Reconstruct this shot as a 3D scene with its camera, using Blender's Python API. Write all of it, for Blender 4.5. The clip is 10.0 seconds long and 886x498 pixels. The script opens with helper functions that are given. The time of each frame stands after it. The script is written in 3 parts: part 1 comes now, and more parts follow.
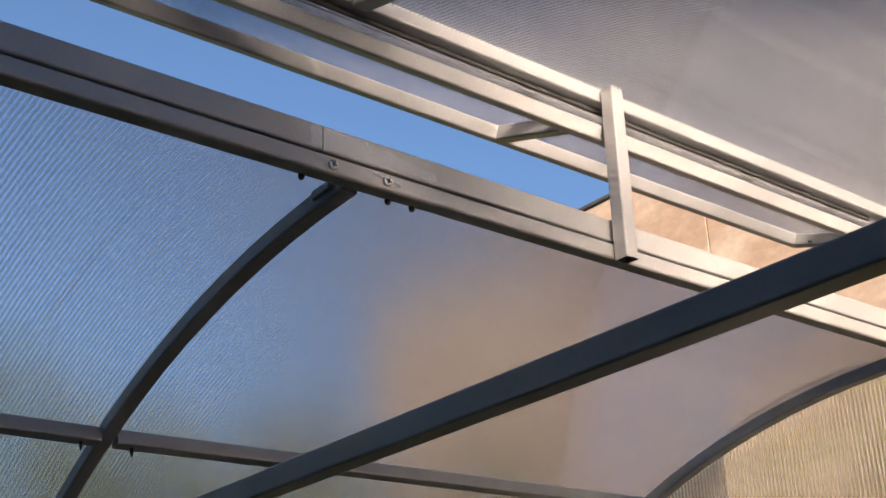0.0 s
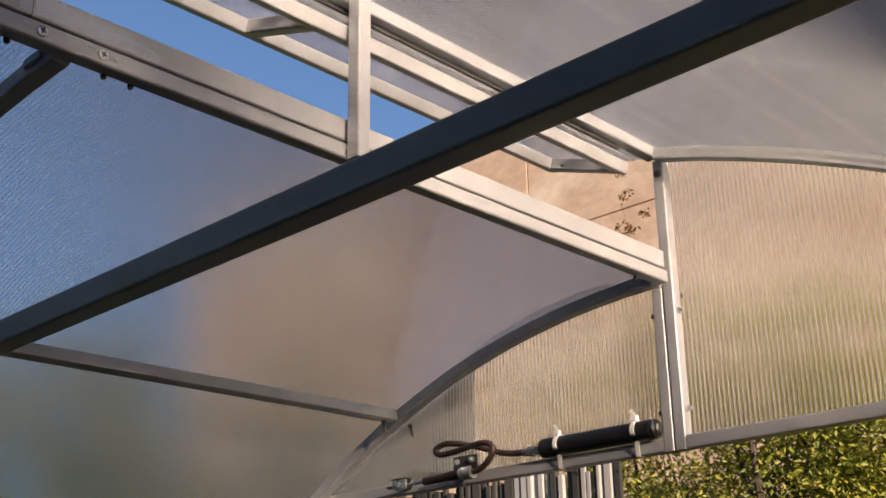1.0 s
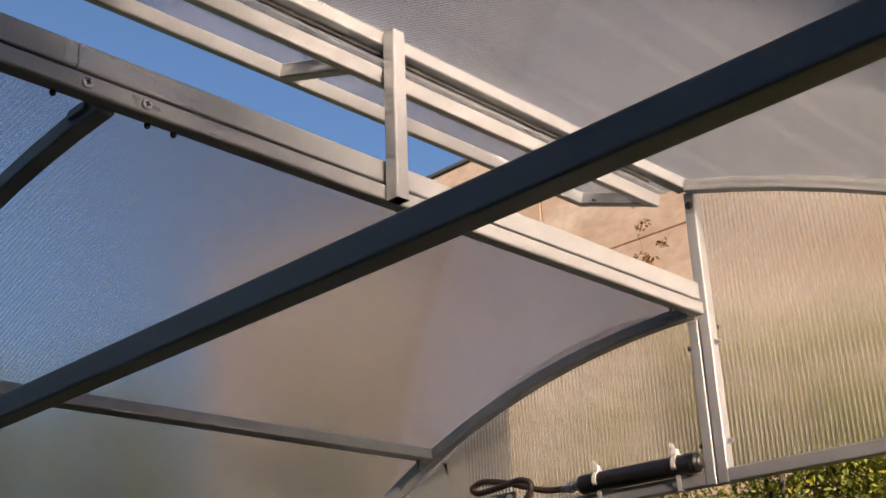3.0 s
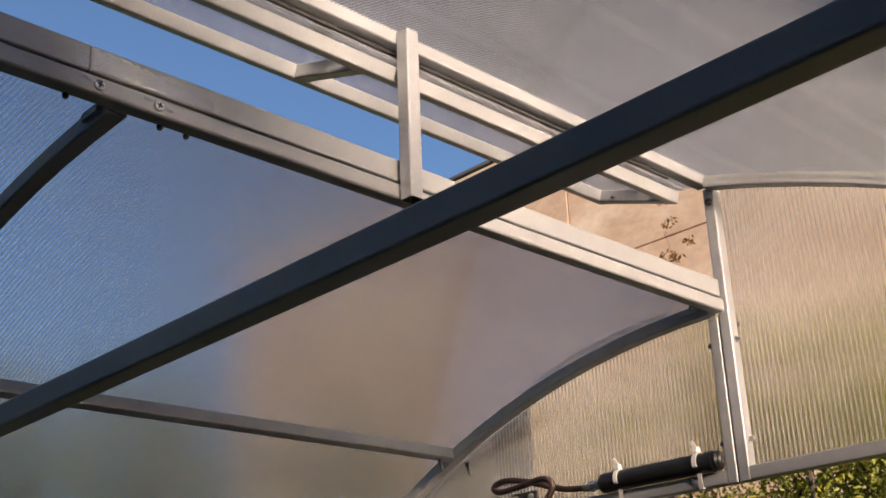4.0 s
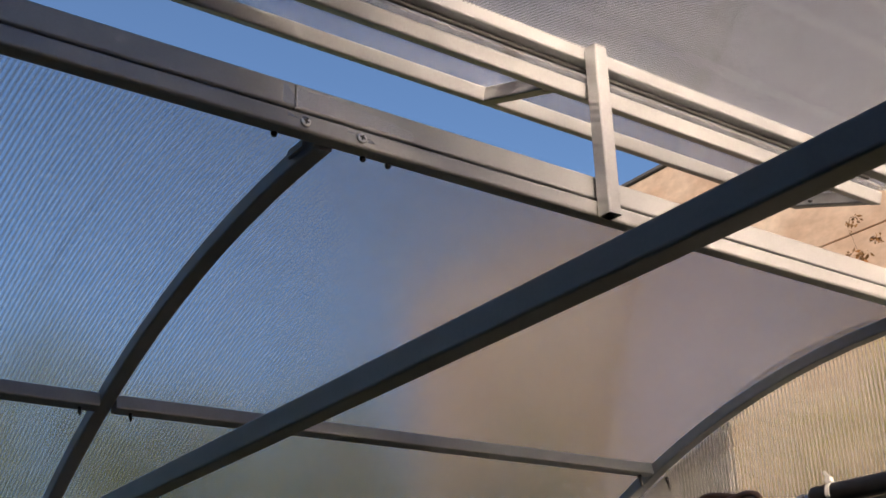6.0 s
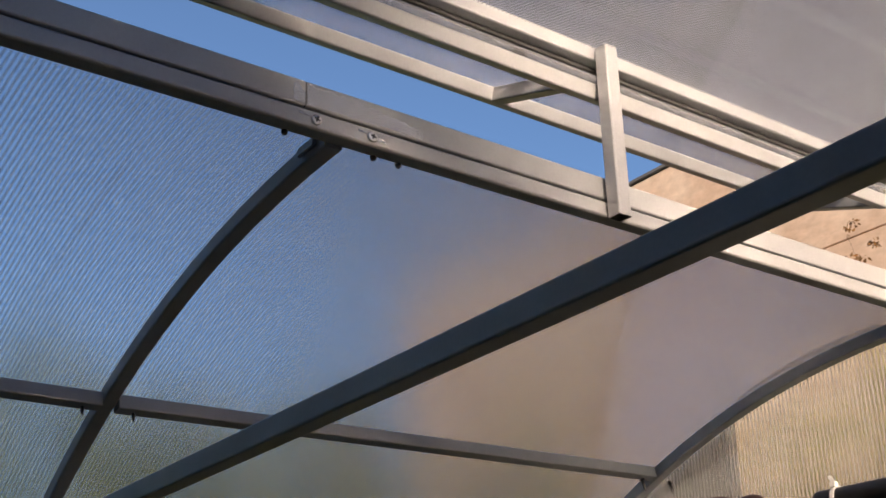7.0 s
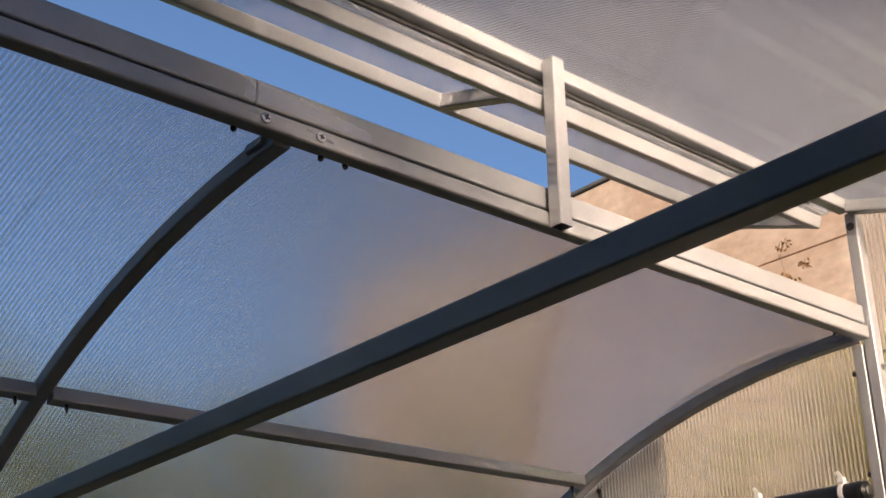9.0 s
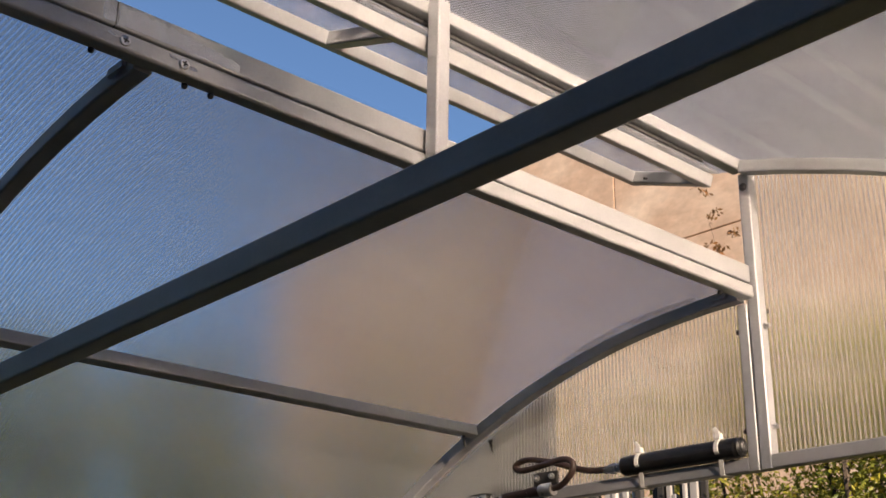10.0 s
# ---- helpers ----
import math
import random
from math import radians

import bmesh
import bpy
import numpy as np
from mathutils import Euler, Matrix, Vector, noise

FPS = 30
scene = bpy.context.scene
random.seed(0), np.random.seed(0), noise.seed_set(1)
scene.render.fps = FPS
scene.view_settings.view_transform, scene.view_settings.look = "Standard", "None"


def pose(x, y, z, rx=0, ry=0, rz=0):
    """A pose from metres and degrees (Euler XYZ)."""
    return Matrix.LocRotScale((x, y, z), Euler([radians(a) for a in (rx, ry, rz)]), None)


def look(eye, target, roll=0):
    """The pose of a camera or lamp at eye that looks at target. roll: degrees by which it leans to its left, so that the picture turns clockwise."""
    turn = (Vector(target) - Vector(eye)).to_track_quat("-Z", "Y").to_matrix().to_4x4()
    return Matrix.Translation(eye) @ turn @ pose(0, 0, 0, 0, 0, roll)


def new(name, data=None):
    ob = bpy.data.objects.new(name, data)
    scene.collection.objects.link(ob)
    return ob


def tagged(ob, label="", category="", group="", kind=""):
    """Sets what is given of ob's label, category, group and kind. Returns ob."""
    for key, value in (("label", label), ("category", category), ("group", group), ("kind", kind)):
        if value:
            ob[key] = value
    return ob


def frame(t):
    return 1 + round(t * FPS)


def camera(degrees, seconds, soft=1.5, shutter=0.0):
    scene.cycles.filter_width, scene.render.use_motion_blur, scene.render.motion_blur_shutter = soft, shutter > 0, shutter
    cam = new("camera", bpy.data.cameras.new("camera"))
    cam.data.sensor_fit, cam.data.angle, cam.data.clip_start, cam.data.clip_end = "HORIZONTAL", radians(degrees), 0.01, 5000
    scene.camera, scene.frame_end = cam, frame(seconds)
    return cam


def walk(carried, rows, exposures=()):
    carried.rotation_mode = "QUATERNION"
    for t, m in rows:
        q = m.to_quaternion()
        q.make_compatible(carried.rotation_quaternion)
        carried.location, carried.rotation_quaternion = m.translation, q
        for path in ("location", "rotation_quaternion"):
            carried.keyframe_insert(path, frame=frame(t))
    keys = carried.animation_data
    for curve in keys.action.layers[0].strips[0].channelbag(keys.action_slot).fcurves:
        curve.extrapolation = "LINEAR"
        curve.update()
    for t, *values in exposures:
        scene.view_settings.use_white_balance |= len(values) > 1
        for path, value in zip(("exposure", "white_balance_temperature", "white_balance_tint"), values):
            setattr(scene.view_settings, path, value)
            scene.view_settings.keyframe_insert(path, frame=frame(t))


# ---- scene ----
cam = camera(41.0, 10.0, soft=1.6)
PATH = [
    (0, (-0.5839, 0.1416, 1.4771), (0.4924, 1.5172, 2.2249), -1.64),
    (0.5, (-0.5350, 0.0977, 1.4438), (0.7008, 1.3599, 2.1437), -1.98),
    (1, (-0.4859, 0.0725, 1.4297), (0.8091, 1.3018, 2.0792), -0.98),
    (1.5, (-0.4800, 0.0663, 1.4286), (0.8309, 1.2784, 2.0786), -1.15),
    (2, (-0.4974, 0.0896, 1.4369), (0.8003, 1.3031, 2.1104), -1.68),
    (2.5, (-0.5108, 0.0985, 1.4367), (0.7777, 1.3088, 2.1332), -2.20),
    (4, (-0.4974, 0.0863, 1.4347), (0.7392, 1.3458, 2.1379), -2.26),
    (4.5, (-0.4704, 0.0788, 1.4262), (0.7764, 1.3344, 2.1183), -2.24),
    (5, (-0.4621, 0.0747, 1.4314), (0.7496, 1.3802, 2.0929), -1.76),
    (5.5, (-0.5109, 0.0808, 1.4413), (0.6313, 1.4145, 2.1670), -1.20),
    (6, (-0.5276, 0.1080, 1.4437), (0.4990, 1.5301, 2.1742), -1.70),
    (7.5, (-0.5398, 0.1264, 1.4475), (0.5013, 1.5346, 2.1843), -1.13),
    (8, (-0.5438, 0.1284, 1.4457), (0.5095, 1.5259, 2.1858), -1.08),
    (8.5, (-0.5472, 0.1319, 1.4471), (0.5124, 1.5240, 2.1880), -0.69),
    (9, (-0.5473, 0.1196, 1.4383), (0.5639, 1.4711, 2.1788), -0.51),
    (9.5, (-0.5218, 0.1055, 1.4365), (0.6572, 1.4043, 2.1665), -1.39),
    (10, (-0.4692, 0.0740, 1.4211), (0.7174, 1.3922, 2.1026), 0.90),
]
walk(cam, [(t, look(eye, target, roll)) for t, eye, target, roll in PATH],
     exposures=[(0.0, 1.08, 8700, 20), (0.7, 0.80, 8700, 20), (5.5, 0.76, 8700, 20), (7.5, 0.94, 8700, 20), (9.3, 0.92, 8700, 20), (10.0, 0.84, 8700, 20)])

# ---- daylight ----
SUN_DIR = Vector((0.30, 0.92, -0.22)).normalized()  # the way the sunlight travels
world = bpy.data.worlds.new("sky")
scene.world = world
world.use_nodes = True
wn = world.node_tree
wn.nodes.clear()
w_out = wn.nodes.new("ShaderNodeOutputWorld")
w_bg = wn.nodes.new("ShaderNodeBackground")
w_sky = wn.nodes.new("ShaderNodeTexSky")
w_sky.sky_type = "NISHITA"
w_sky.sun_disc = False
w_sky.sun_elevation = math.asin(-SUN_DIR.z)
w_sky.sun_rotation = math.atan2(-SUN_DIR.x, -SUN_DIR.y)
w_sky.air_density, w_sky.dust_density, w_sky.ozone_density = 1.0, 0.2, 6.0
w_bg.inputs["Strength"].default_value = 0.115
wn.links.new(w_sky.outputs[0], w_bg.inputs[0])
wn.links.new(w_bg.outputs[0], w_out.inputs[0])
sun_data = bpy.data.lights.new("sun", "SUN")
sun_data.energy, sun_data.angle, sun_data.color = 5.0, radians(0.6), (1.0, 0.94, 0.87)
sun_lamp = new("sun", sun_data)
sun_lamp.matrix_world = look((0, -8, 12), Vector((0, -8, 12)) + SUN_DIR)


# ---- materials ----
def material(name):
    m = bpy.data.materials.new(name)
    m.use_nodes = True
    nt = m.node_tree
    nt.nodes.clear()
    out = nt.nodes.new("ShaderNodeOutputMaterial")
    return m, nt, out


def node(nt, kind, **values):
    n = nt.nodes.new(kind)
    for k, v in values.items():
        n.inputs[k.replace("_", " ")].default_value = v
    return n


def coords(nt):
    return nt.nodes.new("ShaderNodeTexCoord").outputs["Object"]


def ramp(nt, source, stops):
    r = nt.nodes.new("ShaderNodeValToRGB")
    els = r.color_ramp.elements
    while len(els) < len(stops):
        els.new(0.5)
    for e, (p, c) in zip(els, stops):
        e.position, e.color = p, (*c, 1)
    nt.links.new(source, r.inputs[0])
    return r.outputs[0]


def noise_tex(nt, co, scale, detail=4.0, rough=0.55, stretch=None):
    if stretch:
        mp = nt.nodes.new("ShaderNodeMapping")
        mp.inputs["Scale"].default_value = stretch
        nt.links.new(co, mp.inputs[0])
        co = mp.outputs[0]
    n = node(nt, "ShaderNodeTexNoise", Scale=scale, Detail=detail, Roughness=rough)
    nt.links.new(co, n.inputs["Vector"])
    return n.outputs["Fac"]


def mix_color(nt, fac, a, b):
    m = nt.nodes.new("ShaderNodeMix")
    m.data_type = "RGBA"
    for sock, v in ((m.inputs[0], fac), (m.inputs[6], a), (m.inputs[7], b)):
        if isinstance(v, (int, float)):
            sock.default_value = v
        elif isinstance(v, tuple):
            sock.default_value = (*v, 1)
        else:
            nt.links.new(v, sock)
    return m.outputs[2]


def bump(nt, height, strength, distance):
    b = node(nt, "ShaderNodeBump", Strength=strength, Distance=distance)
    nt.links.new(height, b.inputs["Height"])
    return b.outputs[0]


def surface(name, dark, light, scale, rough, metal=0.0, fine=60.0, relief=0.2, depth=0.002, stops=(0.35, 0.68), stretch=None, spec=0.5, grain_span=0.14):
    """A grained surface: broad stains and fine grain in colour, roughness and relief."""
    m, nt, out = material(name)
    co = coords(nt)
    broad = noise_tex(nt, co, scale, 5.0, 0.6, stretch)
    grain = noise_tex(nt, co, fine, 3.0, 0.6, stretch)
    base = ramp(nt, broad, [(stops[0], dark), (stops[1], light)])
    tone = ramp(nt, grain, [(0.3, (1 - grain_span,) * 3), (0.7, (1 + grain_span * 0.6,) * 3)])
    mul = nt.nodes.new("ShaderNodeMix")
    mul.data_type, mul.blend_type = "RGBA", "MULTIPLY"
    mul.inputs[0].default_value = 1.0
    nt.links.new(base, mul.inputs[6])
    nt.links.new(tone, mul.inputs[7])
    p = node(nt, "ShaderNodeBsdfPrincipled", Metallic=metal)
    p.inputs["Specular IOR Level"].default_value = spec
    nt.links.new(mul.outputs[2], p.inputs["Base Color"])
    r = nt.nodes.new("ShaderNodeMapRange")
    r.inputs["To Min"].default_value, r.inputs["To Max"].default_value = rough - 0.1, rough + 0.12
    nt.links.new(broad, r.inputs[0])
    nt.links.new(r.outputs[0], p.inputs["Roughness"])
    nt.links.new(bump(nt, grain, relief, depth), p.inputs["Normal"])
    nt.links.new(p.outputs[0], out.inputs[0])
    return m


def polycarbonate(name, rough, haze, tint, ridges=0.0, ior=1.28, scuffs=0.13):
    """Hazy twin-wall skin: rough clear plastic with a little white scatter and faint scuffs."""
    m, nt, out = material(name)
    co = coords(nt)
    g = node(nt, "ShaderNodeBsdfGlass", Roughness=rough, IOR=ior)
    g.inputs["Color"].default_value = (*tint, 1)
    if ridges:
        # each channel of the sheet is a weak upright lens, which smears what lies behind sideways
        sep = nt.nodes.new("ShaderNodeSeparateXYZ")
        nt.links.new(co, sep.inputs[0])
        height = None
        for axis, turns in (("Y", 1 / 0.0076), ("X", 200.0)):
            k = nt.nodes.new("ShaderNodeMath")
            k.operation = "MULTIPLY"
            k.inputs[1].default_value = 2 * math.pi * turns
            nt.links.new(sep.outputs[axis], k.inputs[0])
            if height is None:
                height = k.outputs[0]
                continue
            both = nt.nodes.new("ShaderNodeMath")
            both.operation = "ADD"
            nt.links.new(height, both.inputs[0])
            nt.links.new(k.outputs[0], both.inputs[1])
            height = both.outputs[0]
        wave = nt.nodes.new("ShaderNodeMath")
        wave.operation = "SINE"
        nt.links.new(height, wave.inputs[0])
        nt.links.new(bump(nt, wave.outputs[0], 1.0, ridges), g.inputs["Normal"])
    tr = nt.nodes.new("ShaderNodeBsdfTranslucent")
    tr.inputs[0].default_value = (0.82, 0.82, 0.82, 1)
    di = nt.nodes.new("ShaderNodeBsdfDiffuse")
    di.inputs[0].default_value = (0.8, 0.8, 0.8, 1)
    sc = nt.nodes.new("ShaderNodeMixShader")
    sc.inputs[0].default_value = 0.62
    nt.links.new(tr.outputs[0], sc.inputs[1])
    nt.links.new(di.outputs[0], sc.inputs[2])
    clouds = noise_tex(nt, co, 3.0, 4.0, 0.6)
    fac = nt.nodes.new("ShaderNodeMapRange")
    fac.inputs["From Min"].default_value, fac.inputs["From Max"].default_value = 0.3, 0.75
    fac.inputs["To Min"].default_value, fac.inputs["To Max"].default_value = haze * 0.75, haze * 1.3
    nt.links.new(clouds, fac.inputs[0])
    # long thin scuffs along the ribs
    scuff = noise_tex(nt, co, 1.0, 2.0, 0.5, (38.0, 1.3, 1.3))
    sm = nt.nodes.new("ShaderNodeMapRange")
    sm.inputs["From Min"].default_value, sm.inputs["From Max"].default_value = 0.66, 0.74
    sm.inputs["To Max"].default_value = scuffs
    nt.links.new(scuff, sm.inputs[0])
    add = nt.nodes.new("ShaderNodeMath")
    add.operation = "ADD"
    nt.links.new(fac.outputs[0], add.inputs[0])
    nt.links.new(sm.outputs[0], add.inputs[1])
    mx = nt.nodes.new("ShaderNodeMixShader")
    nt.links.new(add.outputs[0], mx.inputs[0])
    nt.links.new(g.outputs[0], mx.inputs[1])
    nt.links.new(sc.outputs[0], mx.inputs[2])
    nt.links.new(mx.outputs[0], out.inputs[0])
    return m


def rib_plastic(name, clear):
    m, nt, out = material(name)
    g = node(nt, "ShaderNodeBsdfGlass", Roughness=0.12, IOR=1.35)
    g.inputs["Color"].default_value = (0.93, 0.94, 0.95, 1)
    p = node(nt, "ShaderNodeBsdfPrincipled", Roughness=0.3)
    p.inputs["Base Color"].default_value = (0.45, 0.46, 0.48, 1)
    a = nt.nodes.new("ShaderNodeMixShader")
    a.inputs[0].default_value = 0.14
    nt.links.new(g.outputs[0], a.inputs[1])
    nt.links.new(p.outputs[0], a.inputs[2])
    tp = nt.nodes.new("ShaderNodeBsdfTransparent")
    tp.inputs[0].default_value = (0.95, 0.96, 0.97, 1)
    b = nt.nodes.new("ShaderNodeMixShader")
    b.inputs[0].default_value = clear
    nt.links.new(a.outputs[0], b.inputs[1])
    nt.links.new(tp.outputs[0], b.inputs[2])
    nt.links.new(b.outputs[0], out.inputs[0])
    return m


def leaf_material(name, dark, light):
    m, nt, out = material(name)
    geo = nt.nodes.new("ShaderNodeNewGeometry")
    col = ramp(nt, geo.outputs["Random Per Island"], [(0.0, dark), (0.8, light), (1.0, (light[0] * 1.6, light[1] * 1.25, light[2]))])
    p = node(nt, "ShaderNodeBsdfPrincipled", Roughness=0.5)
    nt.links.new(col, p.inputs["Base Color"])
    tr = nt.nodes.new("ShaderNodeBsdfTranslucent")
    nt.links.new(col, tr.inputs[0])
    mx = nt.nodes.new("ShaderNodeMixShader")
    mx.inputs[0].default_value = 0.4
    nt.links.new(p.outputs[0], mx.inputs[1])
    nt.links.new(tr.outputs[0], mx.inputs[2])
    nt.links.new(mx.outputs[0], out.inputs[0])
    return m


def crinkled_film():
    m, nt, out = material("crinkled_film")
    co = coords(nt)
    wr = noise_tex(nt, co, 420.0, 2.0, 0.5, (1.0, 1.0, 0.7))
    gl = node(nt, "ShaderNodeBsdfAnisotropic", Roughness=0.10)
    gl.inputs["Color"].default_value = (0.95, 0.95, 0.95, 1)
    nt.links.new(bump(nt, wr, 1.0, 0.0018), gl.inputs["Normal"])
    tp = nt.nodes.new("ShaderNodeBsdfTransparent")
    mx = nt.nodes.new("ShaderNodeMixShader")
    mx.inputs[0].default_value = 0.42
    nt.links.new(tp.outputs[0], mx.inputs[1])
    nt.links.new(gl.outputs[0], mx.inputs[2])
    nt.links.new(mx.outputs[0], out.inputs[0])
    return m


STEEL = surface("galvanised_steel", (0.34, 0.345, 0.36), (0.42, 0.425, 0.435), 7.0, 0.36, metal=0.35, fine=260.0, relief=0.04, depth=0.0004, grain_span=0.05)
ZINC = surface("bright_zinc", (0.6, 0.6, 0.6), (0.78, 0.77, 0.75), 60.0, 0.28, metal=0.9, fine=400.0, relief=0.1, depth=0.0004)
DARK_METAL = surface("dark_screw_steel", (0.03, 0.03, 0.032), (0.08, 0.08, 0.08), 60.0, 0.45, metal=0.5, fine=300.0)
# near-black for seam and seal, and for shade in groove and screw recesses
SEAM = surface("seam_dark", (0.02, 0.02, 0.02), (0.05, 0.05, 0.05), 40.0, 0.8)
BLACK_PAINT = surface("black_cylinder_paint", (0.008, 0.008, 0.009), (0.02, 0.02, 0.021), 30.0, 0.32, fine=200.0, relief=0.05, depth=0.0005)
RUBBER = surface("brown_black_rubber", (0.02, 0.012, 0.01), (0.06, 0.035, 0.028), 50.0, 0.4, fine=400.0, relief=0.15, depth=0.0005)
NYLON = surface("white_nylon", (0.72, 0.71, 0.68), (0.82, 0.81, 0.79), 40.0, 0.4, fine=300.0, relief=0.05, depth=0.0004)
SHEET = polycarbonate("clear_polycarbonate", 0.24, 0.035, (0.945, 0.935, 0.93), ior=1.16)
SHEET_VENT = polycarbonate("fresh_polycarbonate", 0.24, 0.11, (0.96, 0.96, 0.97), ior=1.16)
# same plastic as SHEET, tinted darker to dim the sunlit right roof
SHEET_SUNNY = polycarbonate("dimmed_polycarbonate", 0.36, 0.014, (0.765, 0.76, 0.76), ior=1.16, scuffs=0.2)
SHEET_GABLE = polycarbonate("thick_polycarbonate", 0.07, 0.05, (0.96, 0.97, 0.96), 0.00018)
SHEET_OLD = polycarbonate("milky_polycarbonate", 0.30, 0.35, (0.95, 0.96, 0.97))
RIB = rib_plastic("polycarbonate_rib", 0.65)
RIB_CLEAR = rib_plastic("fresh_polycarbonate_rib", 0.93)
RIB_THICK = rib_plastic("thick_polycarbonate_rib", 0.48)
# same rib as RIB, less clear so the sun casts stronger stripes
RIB_SUNNY = rib_plastic("sun_side_polycarbonate_rib", 0.45)
PANEL = surface("pinkish_concrete_panel", (0.60, 0.415, 0.30), (0.82, 0.65, 0.51), 0.9, 0.85, fine=9.0, relief=0.12, depth=0.006, stops=(0.38, 0.60), stretch=(1, 1, 1.7))
JOINT = surface("panel_joint_mortar", (0.02, 0.018, 0.015), (0.05, 0.04, 0.035), 6.0, 0.9, fine=40.0)
HOUSE = surface("grey_render", (0.13, 0.125, 0.12), (0.2, 0.19, 0.18), 0.8, 0.9, fine=30.0, relief=0.3, depth=0.006)
SLATE = surface("weathered_roofing", (0.08, 0.08, 0.085), (0.14, 0.14, 0.14), 1.5, 0.8, fine=20.0)
SOIL = surface("grass_and_soil", (0.035, 0.05, 0.015), (0.11, 0.10, 0.05), 0.7, 0.95, fine=18.0, relief=0.6, depth=0.03)
BOARD = surface("weathered_grey_board", (0.30, 0.29, 0.28), (0.55, 0.54, 0.52), 2.0, 0.8, fine=30.0, relief=0.4, depth=0.003, stretch=(1, 1, 0.15))
BOARD_DARK = surface("dark_wet_board", (0.02, 0.02, 0.019), (0.07, 0.065, 0.06), 2.0, 0.8, fine=30.0, relief=0.4, depth=0.003, stretch=(1, 1, 0.15))
BARK = surface("brown_bark", (0.05, 0.035, 0.025), (0.13, 0.10, 0.075), 9.0, 0.9, fine=60.0, relief=0.7, depth=0.008)
LEAF_MAPLE = leaf_material("yellow_green_leaf", (0.09, 0.13, 0.02), (0.34, 0.35, 0.06))
LEAF_DRY = leaf_material("reddish_brown_leaf", (0.10, 0.05, 0.02), (0.24, 0.13, 0.05))
LEAF_DARK = leaf_material("dark_green_leaf", (0.06, 0.09, 0.025), (0.16, 0.20, 0.06))


# ---- builders ----
def part(name, geometry, mat, parent=None, label="", smooth=False):
    """Links a bmesh or (verts, faces) as one mesh object, under a thing where a parent is given."""
    me = bpy.data.meshes.new(name)
    if isinstance(geometry, tuple):
        me.from_pydata(geometry[0], [], geometry[1])
    else:
        bmesh.ops.recalc_face_normals(geometry, faces=geometry.faces)
        geometry.to_mesh(me)
        geometry.free()
    me.materials.append(mat)
    if smooth:
        me.polygons.foreach_set("use_smooth", [True] * len(me.polygons))
    me.update()
    ob = new(name, me)
    if parent:
        ob.parent = parent
    if label:
        tagged(ob, label)
    return ob


def thing(name, label, category, group="", kind=""):
    return tagged(new(name), label, category, group, kind)


def rounded(w, h, r=0.0025, seg=3):
    """Outline of a tube w by h with rolled corners."""
    pts = []
    for cx, cy, a0 in ((1, 1, 0), (-1, 1, 90), (-1, -1, 180), (1, -1, 270)):
        for i in range(seg + 1):
            a = radians(a0 + 90 * i / seg)
            pts.append((cx * (w / 2 - r) + r * math.cos(a), cy * (h / 2 - r) + r * math.sin(a)))
    return pts


def sweep(bm, frames, outline, capped=True, closed=False):
    """frames: (origin, u, v) along a path; the outline is laid out in u and v at each."""
    rings = []
    for o, u, v in frames:
        rings.append([bm.verts.new(Vector(o) + a * Vector(u) + b * Vector(v)) for a, b in outline])
    n = len(outline)
    pairs = list(zip(rings, rings[1:])) + ([(rings[-1], rings[0])] if closed else [])
    for r0, r1 in pairs:
        for i in range(n):
            bm.faces.new((r0[i], r0[(i + 1) % n], r1[(i + 1) % n], r1[i]))
    if capped and not closed:
        bm.faces.new(rings[0])
        bm.faces.new(rings[-1])
    return rings


def bar(a, b, w, h, up=(0, 0, 1), r=0.0025, hollow=False):
    """A straight tube from a to b: w across, h along up. hollow: its end at b is open."""
    bm = bmesh.new()
    a, b = Vector(a), Vector(b)
    d = (b - a).normalized()
    u = d.cross(Vector(up)).normalized()
    v = u.cross(d)
    frames = [(a, u, v), (b, u, v)]
    if not hollow:
        sweep(bm, frames, rounded(w, h, r))
        return bm
    out = rounded(w, h, r)
    inn = rounded(w - 0.003, h - 0.003, max(r - 0.0012, 0.0004))
    ro = sweep(bm, frames, out, capped=False)
    ri = sweep(bm, [(b, u, v), (b - d * 0.06, u, v)], inn, capped=False)
    bm.faces.new(ro[0])
    bm.faces.new(ri[1])
    n = len(out)
    for i in range(n):
        bm.faces.new((ro[1][i], ro[1][(i + 1) % n], ri[0][(i + 1) % n], ri[0][i]))
    return bm


def round_rod(points, radius, seg=12, capped=True):
    """A round rod or hose through points."""
    bm = bmesh.new()
    pts = [Vector(p) for p in points]
    frames, side = [], None
    for i, p in enumerate(pts):
        d = (pts[min(i + 1, len(pts) - 1)] - pts[max(i - 1, 0)]).normalized()
        side = (d.orthogonal() if side is None else side - d * side.dot(d)).normalized()
        frames.append((p, side, d.cross(side)))
    out = [(radius * math.cos(2 * math.pi * i / seg), radius * math.sin(2 * math.pi * i / seg)) for i in range(seg)]
    sweep(bm, frames, out, capped)
    return bm


def lathe(axis_from, axis_to, profile, seg=20):
    """Turned solid: profile of (share along the axis, radius)."""
    bm = bmesh.new()
    a, b = Vector(axis_from), Vector(axis_to)
    d = (b - a).normalized()
    u = d.orthogonal().normalized()
    v = d.cross(u)
    ring = [(math.cos(2 * math.pi * i / seg), math.sin(2 * math.pi * i / seg)) for i in range(seg)]
    sweep(bm, [(a.lerp(b, s), u * r, v * r) for s, r in profile], ring)
    return bm


